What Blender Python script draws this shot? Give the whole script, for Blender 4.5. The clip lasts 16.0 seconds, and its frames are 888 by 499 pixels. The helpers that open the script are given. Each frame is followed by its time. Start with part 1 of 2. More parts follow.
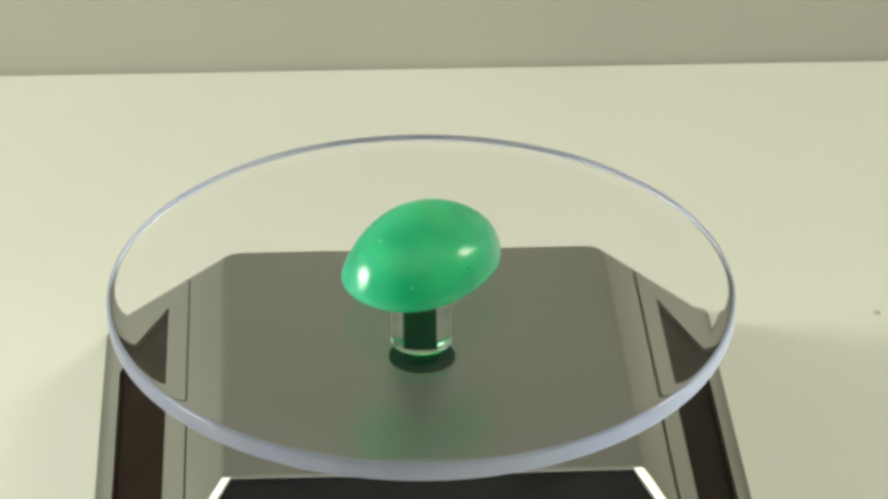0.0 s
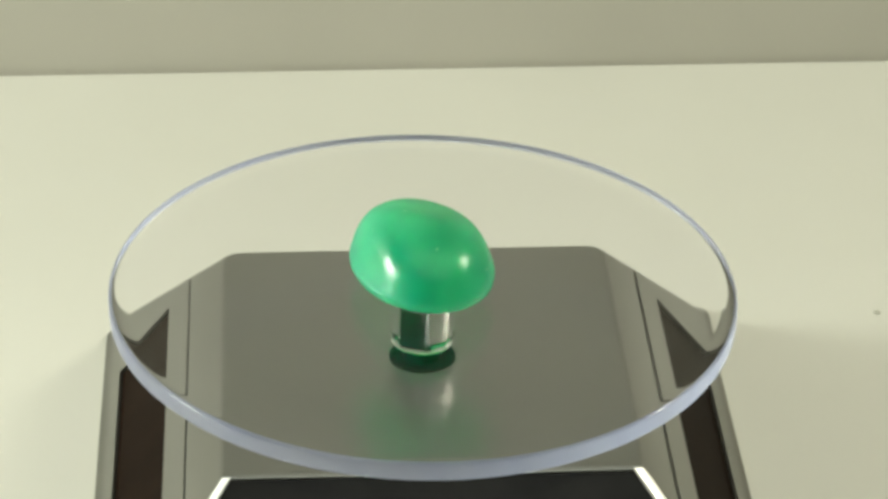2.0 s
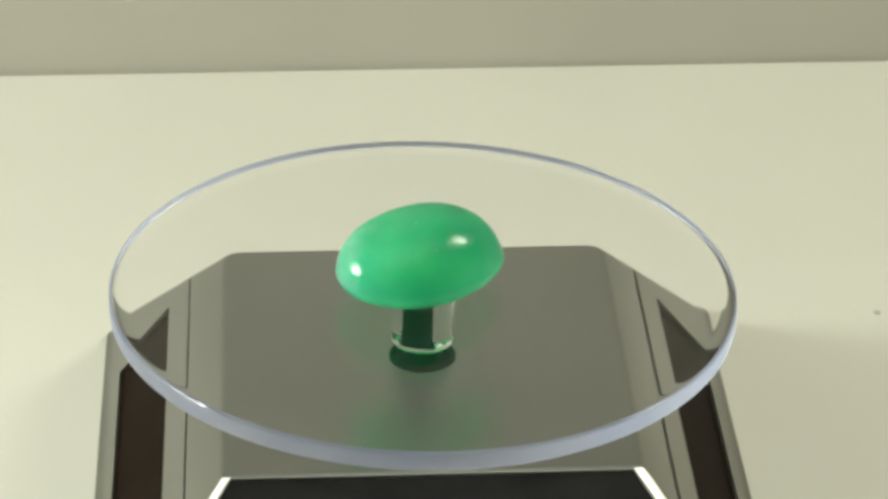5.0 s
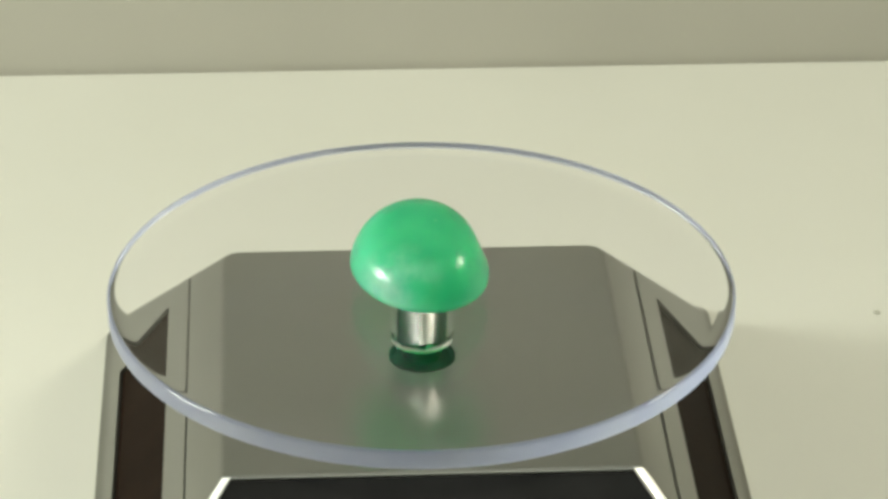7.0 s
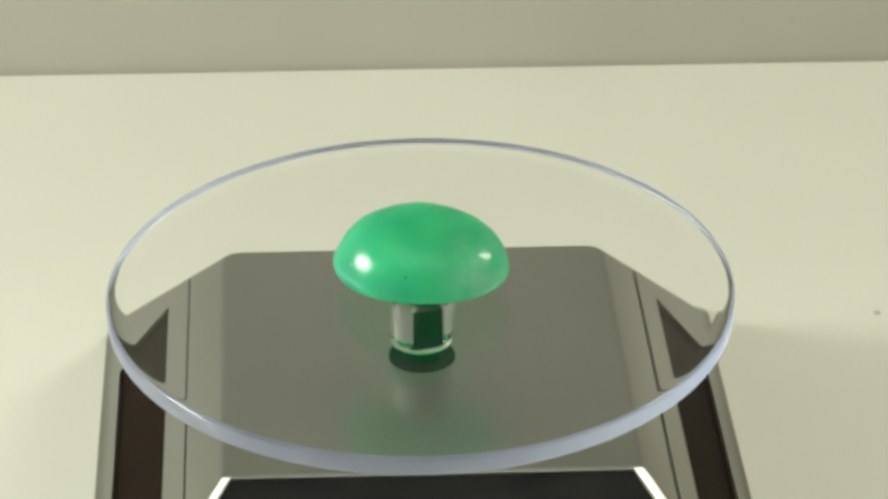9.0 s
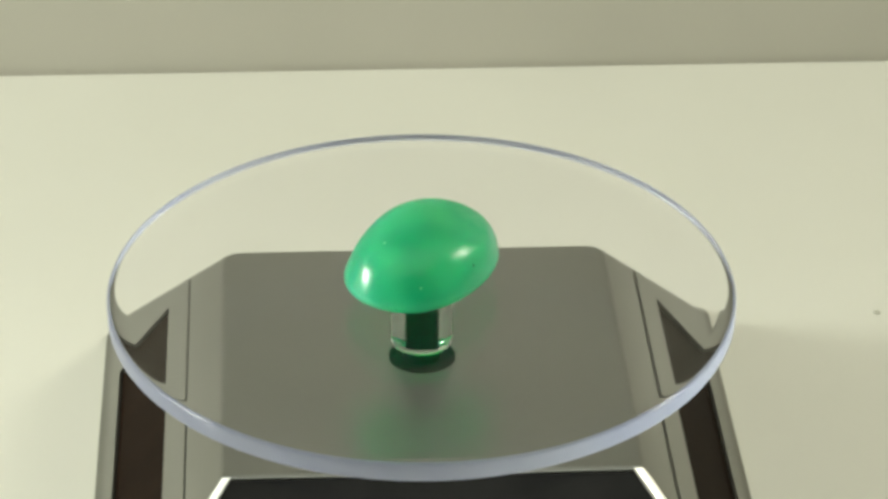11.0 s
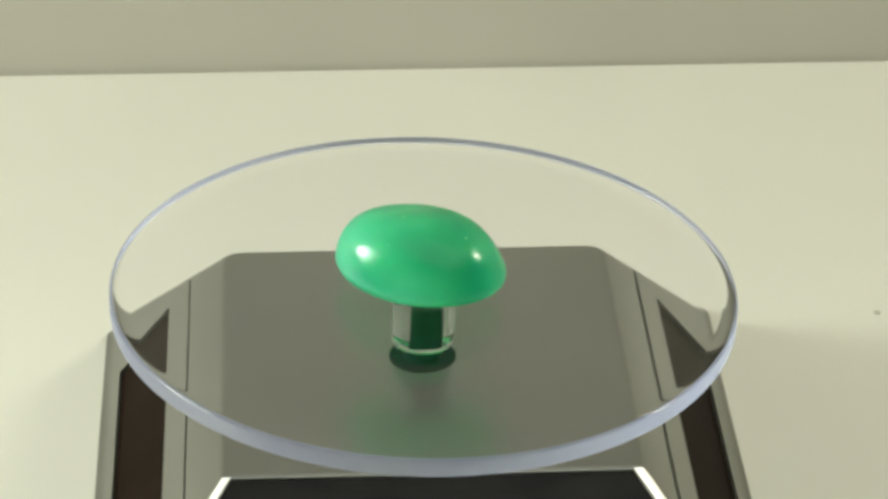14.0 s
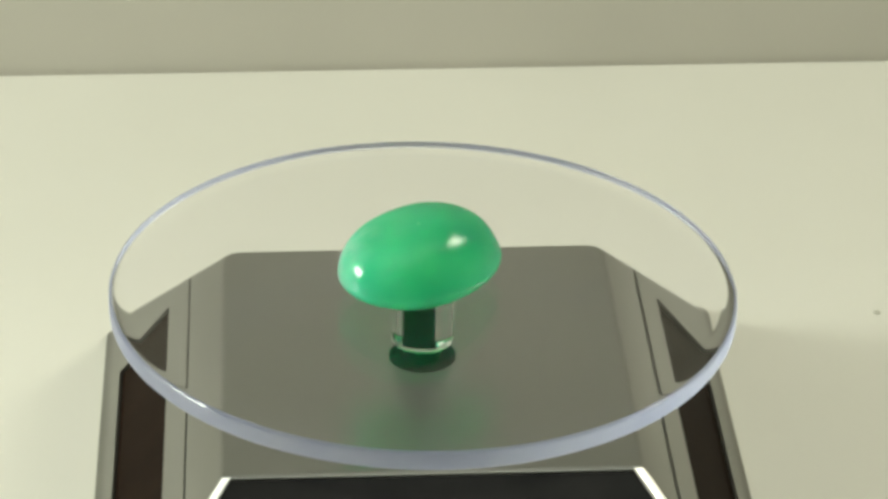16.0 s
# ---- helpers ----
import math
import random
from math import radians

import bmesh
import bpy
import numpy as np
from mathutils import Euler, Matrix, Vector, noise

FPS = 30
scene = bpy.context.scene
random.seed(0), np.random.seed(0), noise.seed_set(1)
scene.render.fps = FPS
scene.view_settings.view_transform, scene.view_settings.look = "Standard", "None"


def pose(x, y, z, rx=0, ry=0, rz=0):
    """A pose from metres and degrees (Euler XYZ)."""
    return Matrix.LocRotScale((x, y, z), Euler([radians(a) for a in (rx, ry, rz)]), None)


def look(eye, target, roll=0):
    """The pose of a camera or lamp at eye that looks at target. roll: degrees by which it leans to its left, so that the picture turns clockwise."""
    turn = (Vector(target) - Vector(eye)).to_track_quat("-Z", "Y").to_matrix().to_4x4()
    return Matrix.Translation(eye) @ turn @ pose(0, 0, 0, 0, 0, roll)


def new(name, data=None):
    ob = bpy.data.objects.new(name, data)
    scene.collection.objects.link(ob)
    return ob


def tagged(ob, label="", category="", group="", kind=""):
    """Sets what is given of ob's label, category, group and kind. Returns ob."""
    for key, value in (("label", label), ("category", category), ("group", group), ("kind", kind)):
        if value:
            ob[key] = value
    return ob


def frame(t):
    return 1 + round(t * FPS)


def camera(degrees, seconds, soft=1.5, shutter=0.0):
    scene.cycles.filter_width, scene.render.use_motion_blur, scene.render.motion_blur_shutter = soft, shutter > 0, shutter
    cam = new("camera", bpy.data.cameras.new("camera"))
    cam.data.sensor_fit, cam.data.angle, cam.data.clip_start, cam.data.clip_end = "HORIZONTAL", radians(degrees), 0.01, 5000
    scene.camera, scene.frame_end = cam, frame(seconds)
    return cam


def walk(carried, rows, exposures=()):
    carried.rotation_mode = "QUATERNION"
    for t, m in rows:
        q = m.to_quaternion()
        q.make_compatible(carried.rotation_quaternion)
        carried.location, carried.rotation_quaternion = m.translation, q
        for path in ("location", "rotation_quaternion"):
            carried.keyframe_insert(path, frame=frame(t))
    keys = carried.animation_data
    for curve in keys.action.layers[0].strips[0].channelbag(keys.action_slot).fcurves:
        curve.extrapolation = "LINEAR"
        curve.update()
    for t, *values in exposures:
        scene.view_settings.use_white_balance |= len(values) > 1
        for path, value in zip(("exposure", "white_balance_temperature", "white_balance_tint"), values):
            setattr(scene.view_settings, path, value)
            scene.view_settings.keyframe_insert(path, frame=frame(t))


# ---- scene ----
# Metres. The table's surface is z = 0, the turntable's axle stands at x = y = 0.
cam = camera(16.23, 16.0, soft=3.4)
EYE = pose(-0.02259, -0.42889, 0.29548, 60.089, -0.494, -3.160)
walk(cam, [(0, EYE), (16, EYE)])

# ---- light ----
scene.view_settings.exposure = 0.0
scene.view_settings.use_white_balance = False
world = bpy.data.worlds.new("room_air")
scene.world = world
world.use_nodes = True
world.node_tree.nodes["Background"].inputs["Color"].default_value = (0.5, 0.5, 0.42, 1)
world.node_tree.nodes["Background"].inputs["Strength"].default_value = 0.05


def area_lamp(name, eye, target, width, height, watts, colour):
    data = bpy.data.lights.new(name, "AREA")
    data.shape, data.size, data.size_y = "RECTANGLE", width, height
    data.energy, data.color = watts, colour
    ob = new(name, data)
    ob.matrix_world = look(eye, target)
    return ob


area_lamp("lamp_light", (-0.80, -0.03, 0.26), (0, 0, 0.03), 0.26, 0.16, 6.7, (0.95, 1.0, 0.88))
area_lamp("lamp_light", (0.74, 0.09, 0.56), (0, 0, 0.03), 0.20, 0.16, 2.95, (1.0, 0.99, 0.80))
# Soft fill added across the whole ceiling; no lamp is known there.
area_lamp("ceiling_light", (0, -1.4, 2.48), (0, -1.4, 0), 3.8, 2.9, 27.0, (0.965, 1.0, 0.86))


# ---- materials ----
def material(name, colour, rough=0.5, metal=0.0):
    m = bpy.data.materials.new(name)
    m.use_nodes = True
    p = m.node_tree.nodes["Principled BSDF"]
    p.inputs["Base Color"].default_value = (*colour, 1)
    p.inputs["Roughness"].default_value = rough
    p.inputs["Metallic"].default_value = metal
    return m, m.node_tree, p


def mottle(tree, socket, low, high, scale, detail=4.0, lo=0.35, hi=0.65, coords="Object"):
    """Drives a socket by noise between two colours or values."""
    tc = tree.nodes.new("ShaderNodeTexCoord")
    nz = tree.nodes.new("ShaderNodeTexNoise")
    nz.inputs["Scale"].default_value, nz.inputs["Detail"].default_value = scale, detail
    tree.links.new(tc.outputs[coords], nz.inputs["Vector"])
    ramp = tree.nodes.new("ShaderNodeMapRange")
    ramp.inputs["From Min"].default_value, ramp.inputs["From Max"].default_value = lo, hi
    tree.links.new(nz.outputs["Fac"], ramp.inputs["Value"])
    if isinstance(low, tuple):
        mix = tree.nodes.new("ShaderNodeMix")
        mix.data_type = "RGBA"
        mix.inputs["A"].default_value, mix.inputs["B"].default_value = (*low, 1), (*high, 1)
        tree.links.new(ramp.outputs["Result"], mix.inputs["Factor"])
        tree.links.new(mix.outputs["Result"], socket)
    else:
        ramp.inputs["To Min"].default_value, ramp.inputs["To Max"].default_value = low, high
        tree.links.new(ramp.outputs["Result"], socket)


def relief(tree, p, scale, strength, distance, detail=6.0):
    tc = tree.nodes.new("ShaderNodeTexCoord")
    nz = tree.nodes.new("ShaderNodeTexNoise")
    nz.inputs["Scale"].default_value, nz.inputs["Detail"].default_value = scale, detail
    tree.links.new(tc.outputs["Object"], nz.inputs["Vector"])
    bump = tree.nodes.new("ShaderNodeBump")
    bump.inputs["Strength"].default_value, bump.inputs["Distance"].default_value = strength, distance
    tree.links.new(nz.outputs["Fac"], bump.inputs["Height"])
    tree.links.new(bump.outputs["Normal"], p.inputs["Normal"])


def make_table_paint():
    m, tree, p = material("white_laminate", (0.78, 0.77, 0.70), 0.45)
    mottle(tree, p.inputs["Base Color"], (0.76, 0.75, 0.68), (0.80, 0.79, 0.72), 6.0)
    mottle(tree, p.inputs["Roughness"], 0.40, 0.52, 40.0)
    relief(tree, p, 900.0, 0.08, 0.0002)
    return m


def make_wall_paint():
    m, tree, p = material("wall_paint", (0.6, 0.58, 0.52), 0.7)
    mottle(tree, p.inputs["Base Color"], (0.545, 0.525, 0.455), (0.605, 0.58, 0.505), 9.0)
    relief(tree, p, 500.0, 0.15, 0.0003)
    return m


def make_room_paint():
    m, tree, p = material("dim_room_paint", (0.36, 0.35, 0.31), 0.8)
    mottle(tree, p.inputs["Base Color"], (0.34, 0.33, 0.29), (0.38, 0.37, 0.33), 5.0)
    return m


def make_silver():
    m, tree, p = material("satin_silver_plastic", (0.31, 0.31, 0.28), 0.30, 0.85)
    mottle(tree, p.inputs["Base Color"], (0.25, 0.25, 0.232), (0.27, 0.27, 0.248), 25.0)
    return m


def make_cell(name, low, high, rough, gloss):
    m, tree, p = material(name, low, rough)
    mottle(tree, p.inputs["Base Color"], low, high, 90.0)
    mottle(tree, p.inputs["Roughness"], rough * 0.95, rough * 1.05, 900.0)
    p.inputs["Specular IOR Level"].default_value = gloss
    return m


def make_clear(name, tint, rough=0.0):
    m, tree, p = material(name, tint, rough)
    p.inputs["Transmission Weight"].default_value = 1.0
    p.inputs["IOR"].default_value = 1.45
    p.inputs["Specular Tint"].default_value = (0.1, 0.1, 0.1, 1)
    return m


def make_gem():
    """Deep green, with soft inner clouds and a paler zone round the rough end."""
    m, tree, p = material("translucent_green_stone", (0.02, 0.5, 0.27), 0.2)
    cloud = tree.nodes.new("ShaderNodeMix")
    cloud.data_type = "RGBA"
    mottle(tree, cloud.inputs["A"], (0.004, 0.38, 0.225), (0.085, 0.68, 0.345), 105.0, 0.8, 0.3, 0.7)
    mottle(tree, cloud.inputs["B"], (0.10, 0.62, 0.34), (0.42, 0.84, 0.58), 260.0, 3.0)
    tc = tree.nodes.new("ShaderNodeTexCoord")
    far = tree.nodes.new("ShaderNodeVectorMath")
    far.operation = "DISTANCE"
    far.inputs[1].default_value = (0.0118, 0.0032, 0.003)
    tree.links.new(tc.outputs["Object"], far.inputs[0])
    near = tree.nodes.new("ShaderNodeMapRange")
    near.interpolation_type = "SMOOTHSTEP"
    near.inputs["From Min"].default_value, near.inputs["From Max"].default_value = 0.0085, 0.002
    near.inputs["To Max"].default_value = 0.8
    tree.links.new(far.outputs["Value"], near.inputs["Value"])
    tree.links.new(near.outputs["Result"], cloud.inputs["Factor"])
    tree.links.new(cloud.outputs["Result"], p.inputs["Base Color"])
    mottle(tree, p.inputs["Roughness"], 0.18, 0.26, 200.0)
    p.inputs["Subsurface Weight"].default_value = 1.0
    p.inputs["Subsurface Radius"].default_value = (0.3, 1.0, 0.62)
    p.inputs["Subsurface Scale"].default_value = 0.040
    p.inputs["Transmission Weight"].default_value = 0.14
    p.inputs["IOR"].default_value = 1.57
    glow = tree.nodes.new("ShaderNodeBsdfTranslucent")
    glow.inputs["Color"].default_value = (0.28, 0.90, 0.53, 1)
    mix = tree.nodes.new("ShaderNodeMixShader")
    mix.inputs["Fac"].default_value = 0.24
    tree.links.new(p.outputs["BSDF"], mix.inputs[1])
    tree.links.new(glow.outputs["BSDF"], mix.inputs[2])
    tree.links.new(mix.outputs["Shader"], tree.nodes["Material Output"].inputs["Surface"])
    return m


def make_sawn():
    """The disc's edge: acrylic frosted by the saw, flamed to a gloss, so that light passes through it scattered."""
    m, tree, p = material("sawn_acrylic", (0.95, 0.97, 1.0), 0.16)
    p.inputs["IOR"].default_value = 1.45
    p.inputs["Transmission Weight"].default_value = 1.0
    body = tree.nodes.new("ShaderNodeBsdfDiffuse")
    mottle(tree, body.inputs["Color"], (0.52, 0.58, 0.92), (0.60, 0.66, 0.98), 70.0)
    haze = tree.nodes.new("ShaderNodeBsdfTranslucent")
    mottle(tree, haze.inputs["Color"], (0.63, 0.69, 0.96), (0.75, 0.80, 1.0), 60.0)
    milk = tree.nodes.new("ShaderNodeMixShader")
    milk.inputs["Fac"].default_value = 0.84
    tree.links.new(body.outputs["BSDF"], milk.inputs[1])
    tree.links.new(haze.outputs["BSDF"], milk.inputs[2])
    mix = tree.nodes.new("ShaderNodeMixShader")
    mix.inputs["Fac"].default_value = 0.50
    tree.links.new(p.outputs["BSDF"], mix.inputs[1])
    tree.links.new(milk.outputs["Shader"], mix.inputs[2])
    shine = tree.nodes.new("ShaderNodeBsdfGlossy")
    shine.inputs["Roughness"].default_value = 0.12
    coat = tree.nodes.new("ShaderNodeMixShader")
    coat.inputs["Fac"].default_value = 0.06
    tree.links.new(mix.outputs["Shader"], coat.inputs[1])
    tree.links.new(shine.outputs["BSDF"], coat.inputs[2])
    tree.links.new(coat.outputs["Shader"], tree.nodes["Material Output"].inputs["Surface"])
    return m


TABLE = make_table_paint()
WALL = make_wall_paint()
ROOM = make_room_paint()
SILVER = make_silver()
CELL = make_cell("black_solar_cell", (0.010, 0.010, 0.0095), (0.015, 0.0145, 0.014), 0.14, 0.22)
INLAY = make_cell("dark_brown_inlay", (0.010, 0.0055, 0.0035), (0.014, 0.008, 0.005), 0.3, 0.006)
CLEAR = make_clear("clear_acrylic", (0.985, 0.985, 1.0))
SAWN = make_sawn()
GEM = make_gem()
BLACK, _, black_node = material("black_plastic", (0.003, 0.003, 0.003), 0.5)
black_node.inputs["Specular IOR Level"].default_value = 0.1
BRIGHT, _, _ = material("bright_trim", (0.88, 0.88, 0.85), 0.42, 0.7)
DARK, _, _ = material("dark_pit", (0.01, 0.05, 0.03), 0.6)
PALE, _, _ = material("pale_nick", (0.25, 0.72, 0.45), 0.3)
DIRT, _, _ = material("grey_dirt", (0.50, 0.49, 0.41), 0.9)


# ---- building helpers ----
def mesh_from(name, bm, mat, smooth=None, turn=True):
    if turn:
        bmesh.ops.recalc_face_normals(bm, faces=bm.faces)
    me = bpy.data.meshes.new(name)
    bm.to_mesh(me)
    bm.free()
    me.materials.append(mat)
    if smooth is not None:
        me.shade_smooth()
        me.set_sharp_from_angle(angle=radians(smooth))
    return me


def part(name, bm, mat, parent, label="", smooth=None, turn=True):
    ob = new(name, mesh_from(name, bm, mat, smooth, turn))
    ob.parent = parent
    if label:
        tagged(ob, label)
    return ob


def slab(x0, x1, y0, y1, z0, z1, bevel=0.0):
    bm = bmesh.new()
    bmesh.ops.create_cube(bm, size=1)
    for v in bm.verts:
        v.co = Vector(((x0 + x1) / 2 + v.co.x * (x1 - x0), (y0 + y1) / 2 + v.co.y * (y1 - y0), (z0 + z1) / 2 + v.co.z * (z1 - z0)))
    if bevel:
        bmesh.ops.bevel(bm, geom=list(bm.edges), offset=bevel, segments=3, profile=0.5, affect="EDGES")
    return bm


def lathe(profile, steps):
    """A solid of revolution about z; profile rows are (radius, height), radius 0 at both ends."""
    bm = bmesh.new()
    rings = []
    for r, z in profile:
        if r == 0:
            rings.append([bm.verts.new((0, 0, z))])
        else:
            rings.append([bm.verts.new((r * math.cos(2 * math.pi * i / steps), r * math.sin(2 * math.pi * i / steps), z)) for i in range(steps)])
    for a, b in zip(rings, rings[1:]):
        for i in range(steps):
            j = (i + 1) % steps
            if len(a) == 1:
                bm.faces.new((a[0], b[i], b[j]))
            elif len(b) == 1:
                bm.faces.new((a[i], b[0], a[j]))
            else:
                bm.faces.new((a[i], b[i], b[j], a[j]))
    return bm


def prism(corners, normal, down, up):
    """A solid with the given flat outline, reaching down below and up above it along the normal."""
    bm = bmesh.new()
    n = Vector(normal).normalized()
    low = [bm.verts.new(Vector(c) - n * down) for c in corners]
    top = [bm.verts.new(Vector(c) + n * up) for c in corners]
    bm.faces.new(low[::-1])
    bm.faces.new(top)
    for i in range(len(corners)):
        j = (i + 1) % len(corners)
        bm.faces.new((low[i], low[j], top[j], top[i]))
    return bm


# ---- the room ----
def build_room():
    top = new("counter", mesh_from("counter", slab(-0.9, 0.9, -0.75, 0.1621, -0.75, 0, 0.002), TABLE, 30))
    tagged(top, "smooth cream-white laminate counter against a grey wall", "counter", kind="structure")
    for name, box in (
        ("wall_north", (-2.0, 2.0, 0.1623, 0.28, -0.75, 2.5)),
        ("wall_south", (-2.0, 2.0, -3.1, -3.0, -0.75, 2.5)),
        ("wall_west", (-2.1, -2.0, -3.0, 0.1623, -0.75, 2.5)),
        ("wall_east", (2.0, 2.1, -3.0, 0.1623, -0.75, 2.5)),
        ("floor", (-2.1, 2.1, -3.1, 0.28, -0.85, -0.75)),
        ("ceiling", (-2.1, 2.1, -3.1, 0.28, 2.5, 2.6)),
    ):
        ob = new(name, mesh_from(name, slab(*box), WALL if name == "wall_north" else ROOM))
        tagged(ob, "plain matt %s painted %s" % ("khaki-grey" if name == "wall_north" else "brown-grey", name.split("_")[0]), name.split("_")[0], kind="structure")
    bm = bmesh.new()
    bmesh.ops.create_icosphere(bm, subdivisions=2, radius=0.00062)
    for v in bm.verts:
        v.co *= 1 + 0.35 * noise.noise(v.co * 3000)
        v.co.z = max(v.co.z * 0.3, -0.0001)
    speck = new("speck_of_dirt", mesh_from("speck_of_dirt", bm, DIRT, 60))
    speck.location = (0.0867, 0.0573, 0.0001)
    tagged(speck, "tiny grey speck of dirt on the white table", "dirt")


# ---- the turntable ----
TOP, FOOT, RISE = 0.0325, 0.0547, 0.0270     # half widths of the base at top and foot, its height
BX, BY = 0.0, 0.0015                         # the base's middle
DISC_Z, DISC_T, DISC_R = 0.0421, 0.0037, 0.0502
POST_Z, POST_R = 0.0300, 0.0051
SKIRT = 0.0025
GROOVE = {"left": (0.264, 0.280), "right": (0.254, 0.288)}   # the seam above each strip
FLARE = 0.0004                            # the right side leans out a little more
STRIP = {"left": (0.441, 0.850), "right": (0.450, 0.858)}    # top and foot of the strip set into each side
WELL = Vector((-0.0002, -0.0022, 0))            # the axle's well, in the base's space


def on_face(side, along, u):
    """A point of a sloping side: along it in metres, u from 0 at its top to 1 at its foot."""
    out = TOP + (FOOT - TOP + (FLARE if side == "right" else 0)) * u
    z = RISE * (1 - u)
    x, y = {"left": (-out, along), "right": (out, along), "front": (along, -out), "back": (along, out)}[side]
    return Vector((x, y, z))


def face_normal(side):
    k = FOOT - TOP
    return Vector({"left": (-RISE, 0, k), "right": (RISE, 0, k), "front": (0, -RISE, k), "back": (0, RISE, k)}[side]).normalized()


def side_outline(side, half, u0, u1, grow=0.0):
    return [on_face(side, -half, u0), on_face(side, half, u0), on_face(side, half + grow, u1), on_face(side, -half - grow, u1)]


def carve(bm, cutters):
    """The solid bm less the solids in cutters, as a new bmesh."""
    def holder(b):
        me = bpy.data.meshes.new("blank")
        bmesh.ops.recalc_face_normals(b, faces=b.faces)
        b.to_mesh(me)
        b.free()
        return new("blank", me)
    body = holder(bm)
    tools = [holder(c) for c in cutters]
    for t in tools:
        mod = body.modifiers.new("cut", "BOOLEAN")
        mod.operation, mod.object, mod.solver = "DIFFERENCE", t, "EXACT"
    bpy.context.view_layer.update()
    me = bpy.data.meshes.new_from_object(body.evaluated_get(bpy.context.evaluated_depsgraph_get()))
    out = bmesh.new()
    out.from_mesh(me)
    for o in (body, *tools):
        bpy.data.objects.remove(o)
    bmesh.ops.remove_doubles(out, verts=out.verts, dist=1e-6)
    return out


def build_base(stand):
    bm = bmesh.new()
    rows = [(FOOT - 0.0003, 0.0), (FOOT - 0.0003, SKIRT * 0.45), (FOOT - 0.0012, SKIRT * 0.62), (FOOT - (FOOT - TOP) * SKIRT / RISE, SKIRT), (TOP, RISE)]
    rings = [[bm.verts.new((sx * h + FLARE * max(sx, 0) * (h - TOP) / (FOOT - TOP), sy * h, z)) for sx, sy in ((-1, -1), (1, -1), (1, 1), (-1, 1))] for h, z in rows]
    bm.faces.new(rings[0][::-1])
    bm.faces.new(rings[-1])
    for a, b in zip(rings, rings[1:]):
        for i in range(4):
            j = (i + 1) % 4
            bm.faces.new((a[i], a[j], b[j], b[i]))
    hips = [e for e in bm.edges if abs(e.verts[0].co.z - e.verts[1].co.z) > 1e-4]
    for near, offset in ((True, 0.0007), (False, 0.0026)):
        some = [e for e in hips if e.is_valid and (e.verts[0].co.y < 0) == near]
        bmesh.ops.bevel(bm, geom=some, offset=offset, segments=5, profile=0.5, affect="EDGES")
    rim = [e for e in bm.edges if min(v.co.z for v in e.verts) > RISE - 1e-6]
    bmesh.ops.bevel(bm, geom=rim, offset=0.0006, segments=3, profile=0.5, affect="EDGES")
    cutters = []
    for side in ("left", "right"):
        n = face_normal(side)
        u0, u1 = STRIP[side]
        cutters.append(prism(side_outline(side, 0.0345, u0, u1), n, 0.0012, 0.002))
        g0, g1 = GROOVE[side]
        cutters.append(prism(side_outline(side, 0.08, g0, g1), n, 0.0004, 0.004))
    for side in ("front",):
        cutters.append(prism(side_outline(side, 0.0320, 0.018, 0.90, 0.0200), face_normal(side), 0.0016, 0.002))
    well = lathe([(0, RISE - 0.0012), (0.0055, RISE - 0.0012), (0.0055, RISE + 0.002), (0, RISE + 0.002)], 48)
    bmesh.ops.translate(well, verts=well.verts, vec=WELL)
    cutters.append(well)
    body = part("body", carve(bm, cutters), SILVER, stand, "satin silver plastic housing with sloping sides", smooth=28)
    mod = body.modifiers.new("soft_edges", "BEVEL")
    mod.width, mod.segments, mod.limit_method, mod.angle_limit = 0.0003, 3, "ANGLE", radians(50)
    for side in ("left", "right"):
        u0, u1 = STRIP[side]
        part("side_inlay", prism([c - face_normal(side) * 0.0012 for c in side_outline(side, 0.0342, u0 + 0.004, u1 - 0.004)], face_normal(side), -0.00003, 0.0006),
             INLAY, stand, "dark brown glossy strip set into the side")
    for side in ("front",):
        part("solar_panel", prism([c - face_normal(side) * 0.0016 for c in side_outline(side, 0.0318, 0.022, 0.897, 0.0198)], face_normal(side), -0.00003, 0.0005),
             CELL, stand, "glossy black solar panel behind a bright bevel")
    n = face_normal("front")
    outer = side_outline("front", 0.0324, 0.012, 0.91, 0.0204)
    for a, b, way in ((outer[0], outer[3], 1), (outer[1], outer[2], -1)):
        inward = Vector((way, 0, 0))
        bm = bmesh.new()
        arc = [k / 6 for k in range(7)]
        ends = []
        for p in (a, b):
            ring = [p + inward * 0.0014 * q + n * (0.00005 + 0.0008 * q - 0.0003 * q * (q - 1)) for q in arc]
            ends.append([bm.verts.new(v) for v in (*ring, p + inward * 0.0014 - n * 0.0013, p - n * 0.0013)])
        for k in range(len(ends[0])):
            bm.faces.new((ends[0][k], ends[0][k - 1], ends[1][k - 1], ends[1][k]))
        bm.faces.new(ends[0])
        bm.faces.new(ends[1])
        part("bezel", bm, BRIGHT, stand, "bright rounded trim beside the solar panel", smooth=40)
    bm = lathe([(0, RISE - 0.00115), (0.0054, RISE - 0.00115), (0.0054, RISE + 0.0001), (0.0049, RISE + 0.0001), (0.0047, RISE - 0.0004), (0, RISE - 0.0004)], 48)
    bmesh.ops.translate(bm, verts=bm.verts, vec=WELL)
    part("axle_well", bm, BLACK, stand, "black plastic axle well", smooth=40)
    return body


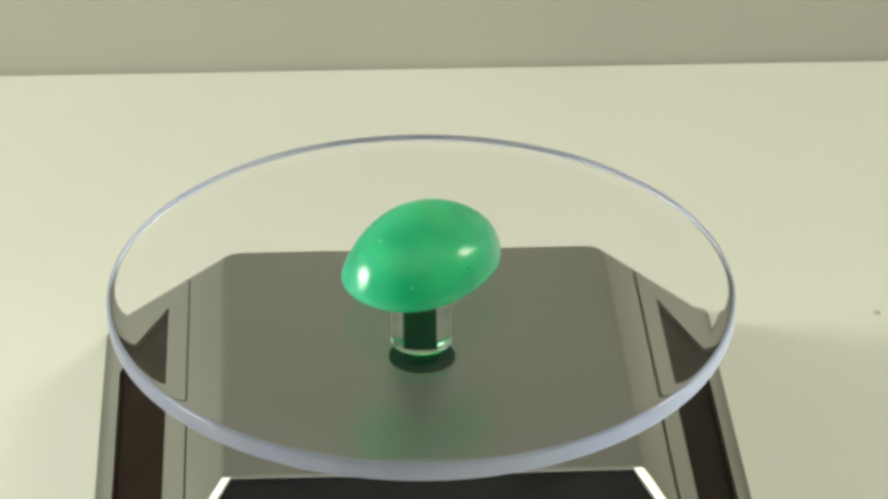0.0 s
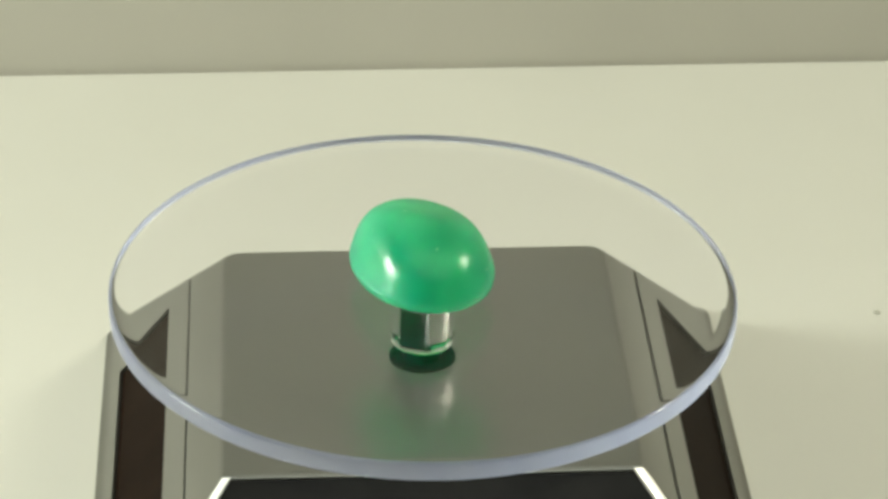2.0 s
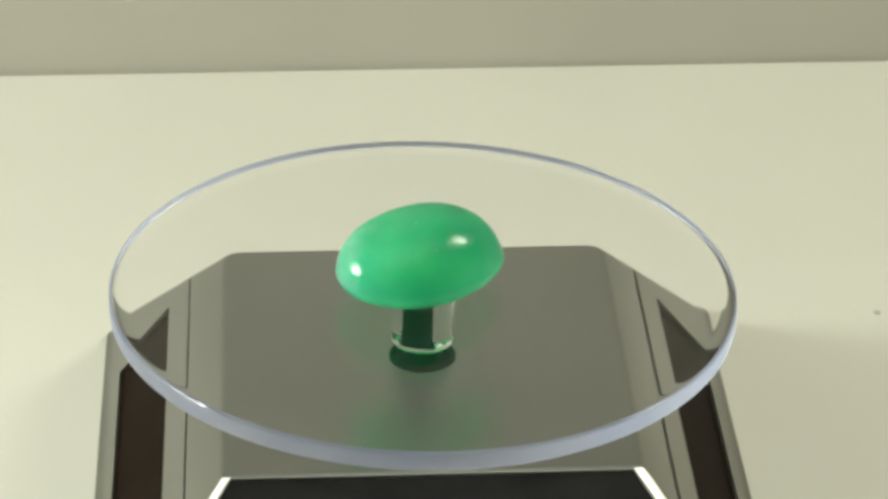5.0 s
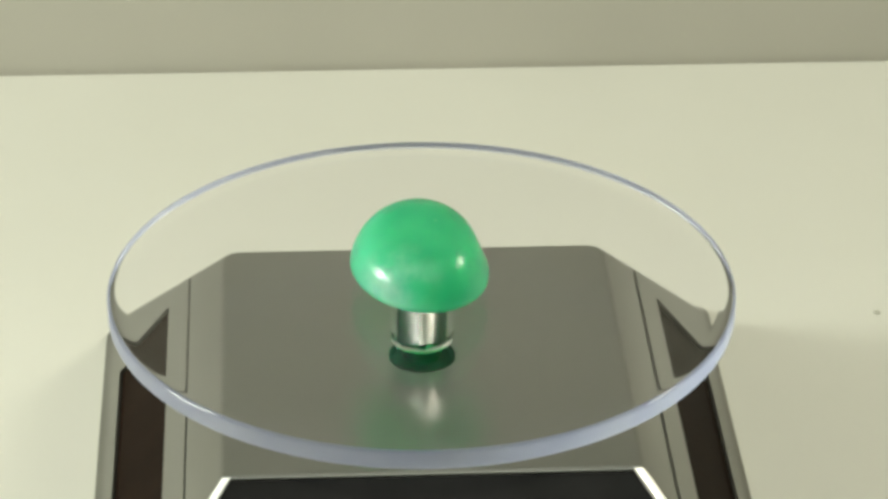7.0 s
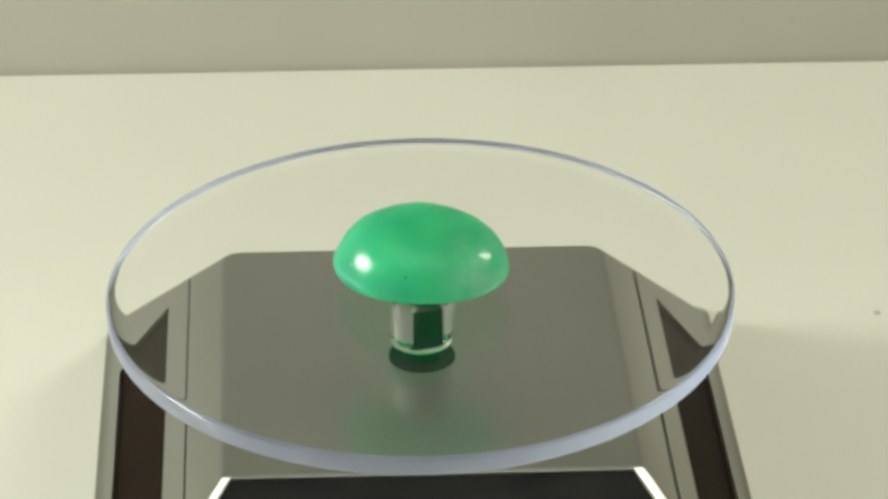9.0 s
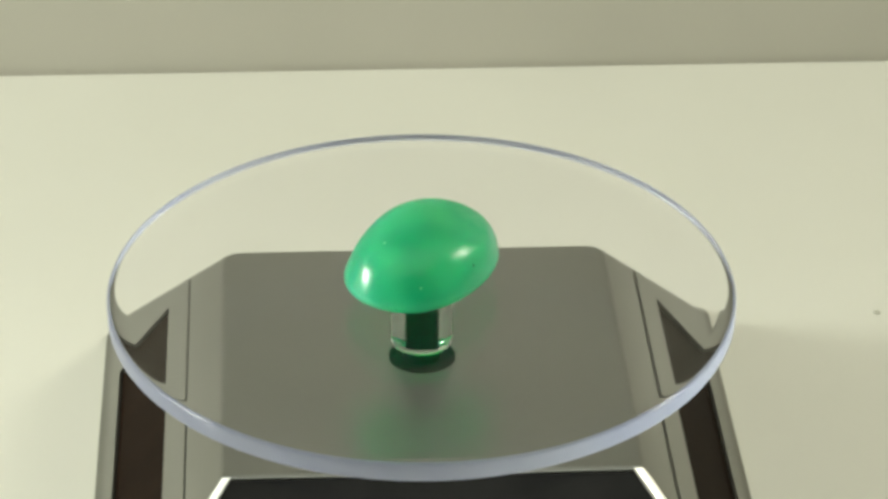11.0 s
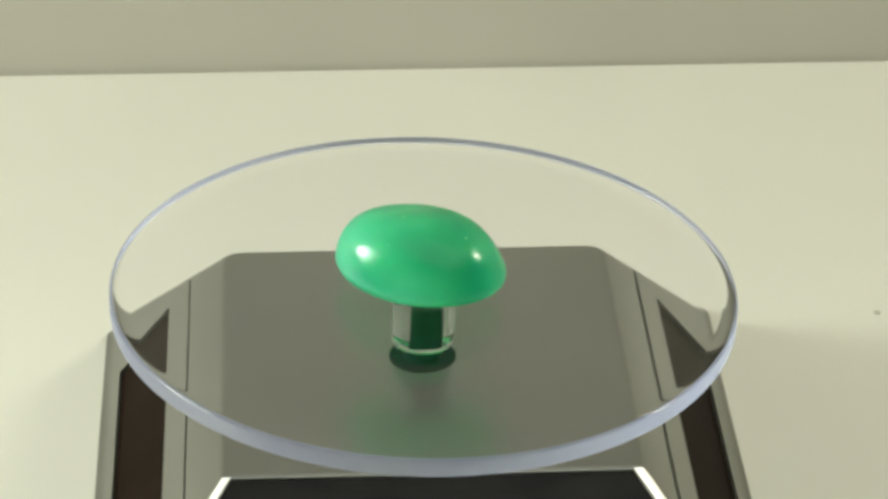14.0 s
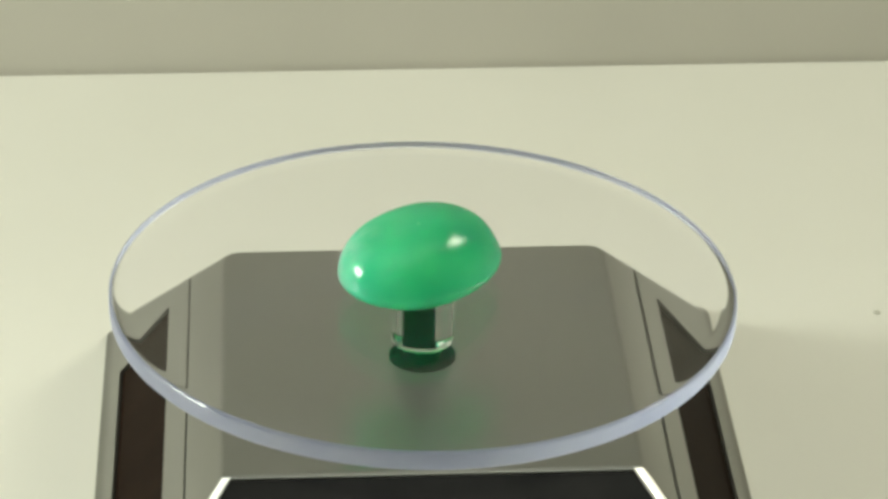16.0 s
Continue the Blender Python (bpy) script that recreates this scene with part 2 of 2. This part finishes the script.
def build_platter(stand):
    r, t, e = DISC_R, DISC_T, 0.0005
    wide, high = 0.0030, 0.0009
    edge = [(r - wide + wide * math.sin(a), -t + high - high * math.cos(a)) for a in [radians(9 * i) for i in range(11)]]
    edge += [(r - e + e * math.cos(a), -e + e * math.sin(a)) for a in [radians(15 * i) for i in range(7)]]
    bm = lathe([(0, -t), (r - wide - 0.0002, -t), *edge, (r - e - 0.0002, 0), (0, 0)], 192)
    for v in bm.verts:
        v.co.z += DISC_Z - PIVOT
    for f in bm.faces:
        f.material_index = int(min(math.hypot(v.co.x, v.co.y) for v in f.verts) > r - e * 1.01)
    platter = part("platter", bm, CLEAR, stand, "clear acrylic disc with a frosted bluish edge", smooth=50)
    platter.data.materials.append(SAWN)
    top = DISC_Z - DISC_T - 0.00008 - PIVOT
    low = POST_Z - 0.0005 - PIVOT
    c = 0.0006
    w = 0.0022
    outer = lathe([(0, low), (POST_R - c, low), (POST_R - 0.3 * c, low + 0.3 * c), (POST_R, low + c), (POST_R, top - c), (POST_R - c, top), (0, top)], 96)
    bore = slab(-w, w, -w, w, low + 0.0003, top - 0.0003)
    skew = Matrix.Rotation(radians(-8), 4, "Z")
    bmesh.ops.transform(bore, matrix=skew, verts=bore.verts)
    me = bpy.data.meshes.new("bore")
    bmesh.ops.recalc_face_normals(outer, faces=outer.faces)
    bmesh.ops.recalc_face_normals(bore, faces=bore.faces)
    bmesh.ops.reverse_faces(bore, faces=bore.faces)
    bore.to_mesh(me)
    bore.free()
    outer.from_mesh(me)
    post = part("spindle", outer, CLEAR, platter, "clear acrylic spindle with a square bore", smooth=40, turn=False)
    v = w - 0.0002
    core = slab(-v, v, -v, v, low + 0.0004, top - 0.0004, 0.0001)
    bmesh.ops.transform(core, matrix=skew, verts=core.verts)
    part("shaft", core, BLACK, platter, "square black shaft inside the spindle")
    part("axle", lathe([(0, RISE - 0.0005 - PIVOT), (0.003, RISE - 0.0005 - PIVOT), (0.003, low - 0.0001), (0, low - 0.0001)], 32), BLACK, platter, "black axle pin", smooth=40)
    for o in (platter, *platter.children):
        o.visible_shadow = False
    return platter


PIVOT = RISE
STAND = new("display_turntable")
STAND.location = (BX, BY, 0)
tagged(STAND, "silver solar display turntable with a clear acrylic disc", "turntable")
build_base(STAND)
PLATTER = build_platter(STAND)


# ---- the stone ----
# a dome over a shallow belly: half lengths in millimetres, turn of the long side, fullness of the profile
LONG, SHORT, SKEW, DOME, BELLY, FULL, SEAT = 15.522, 11.676, 0.513, 9.506, 3.947, 2.598, 4.50
SWELL = {
    (0, 0, 1): -0.148, (0, 1, 0): 0.037, (1, 0, 0): -0.319, (0, 1, 1): 0.003, (0, 2, 0): 0.025, (1, 0, 1): 0.152, (1, 1, 0): -0.011,
    (2, 0, 0): -0.207, (0, 2, 1): -0.200, (0, 3, 0): -0.044, (1, 1, 1): 0.007, (1, 2, 0): 0.368, (2, 0, 1): -0.153, (2, 1, 0): -0.067,
    (3, 0, 0): 0.344, (0, 3, 1): 0.027, (0, 4, 0): -0.042, (1, 2, 1): 0.039, (1, 3, 0): 0.069, (2, 1, 1): -0.033, (2, 2, 0): 0.002,
    (3, 0, 1): -0.004, (3, 1, 0): 0.010, (4, 0, 0): 0.058}
CHIPPED = Vector((0.92, 0.22, 0.32)).normalized()


def stone_radius(d):
    x = d.x * math.cos(SKEW) + d.y * math.sin(SKEW)
    y = d.y * math.cos(SKEW) - d.x * math.sin(SKEW)
    flat = math.hypot(x / LONG, y / SHORT)
    high = d.z / DOME if d.z > 0 else -d.z / BELLY
    r = 0.001 * (flat ** FULL + high ** FULL) ** (-1 / FULL)
    r *= math.exp(sum(k * d.x ** a * d.y ** b * d.z ** c for (a, b, c), k in SWELL.items()))
    r *= 1 + 0.004 * noise.noise(d * 3.1) + 0.0012 * noise.noise(d * 8.0)
    rough = max(0, 1 - (d - CHIPPED).length / 0.34)            # a patch that the polish has not reached
    return r * (1 + rough * (0.010 * noise.noise(d * 14) + 0.008 * noise.noise(d * 31)))


def build_stone():
    """A tumbled cabochon."""
    bm = bmesh.new()
    bmesh.ops.create_icosphere(bm, subdivisions=6, radius=1)
    for v in bm.verts:
        d = v.co.normalized()
        v.co = d * stone_radius(d)
        v.co.z = max(v.co.z, -0.001 * SEAT)
    ob = new("green_stone", mesh_from("green_stone", bm, GEM, 80))
    tagged(ob, "polished translucent green cabochon stone on the clear disc", "gemstone")
    for name, way, size, mat, label in (
        ("pit", (7.25, -7.60, 2.5), 0.00020, DARK, "tiny dark pit"),
        ("pit", (-3.84, 6.98, 5.99), 0.00013, PALE, "pale nick in the polish"),
        ("bubble", (-7.07, -5.53, 6.81), 0.00022, PALE, "pale bubble at the surface"),
        ("bubble", (-2.03, -12.19, 1.66), 0.00024, PALE, "pale bubble at the surface"),
        ("bubble", (0.25, 3.25, 9.13), 0.00018, PALE, "pale bubble at the surface"),
    ):
        d = Vector(way).normalized()
        bm = bmesh.new()
        bmesh.ops.create_icosphere(bm, subdivisions=2, radius=size)
        for v in bm.verts:
            v.co *= 1 + 0.4 * noise.noise(v.co * 5000 + d * 9)
            v.co -= d * (v.co.dot(d) * 0.6)
            v.co += d * (stone_radius(d) - size * 0.1)
        part(name, bm, mat, ob, label, smooth=60)
    return ob


STONE = build_stone()
build_room()


# ---- what turns ----
TURN = 360 / 10.8
LEAN = Matrix.Rotation(radians(1.15), 4, Vector((math.cos(radians(-33)), math.sin(radians(-33)), 0)))


def motions():
    times = [0.5 * i for i in range(33)]
    walk(PLATTER, [(t, Matrix.Translation((-BX - 0.0002, -BY, PIVOT)) @ pose(0, 0, 0, 0, 0, TURN * t) @ LEAN) for t in times])
    walk(STONE, [(t, pose(-0.00045, 0, DISC_Z + 0.001 * SEAT + 0.00005, 0, 0, TURN * t)) for t in times])


motions()
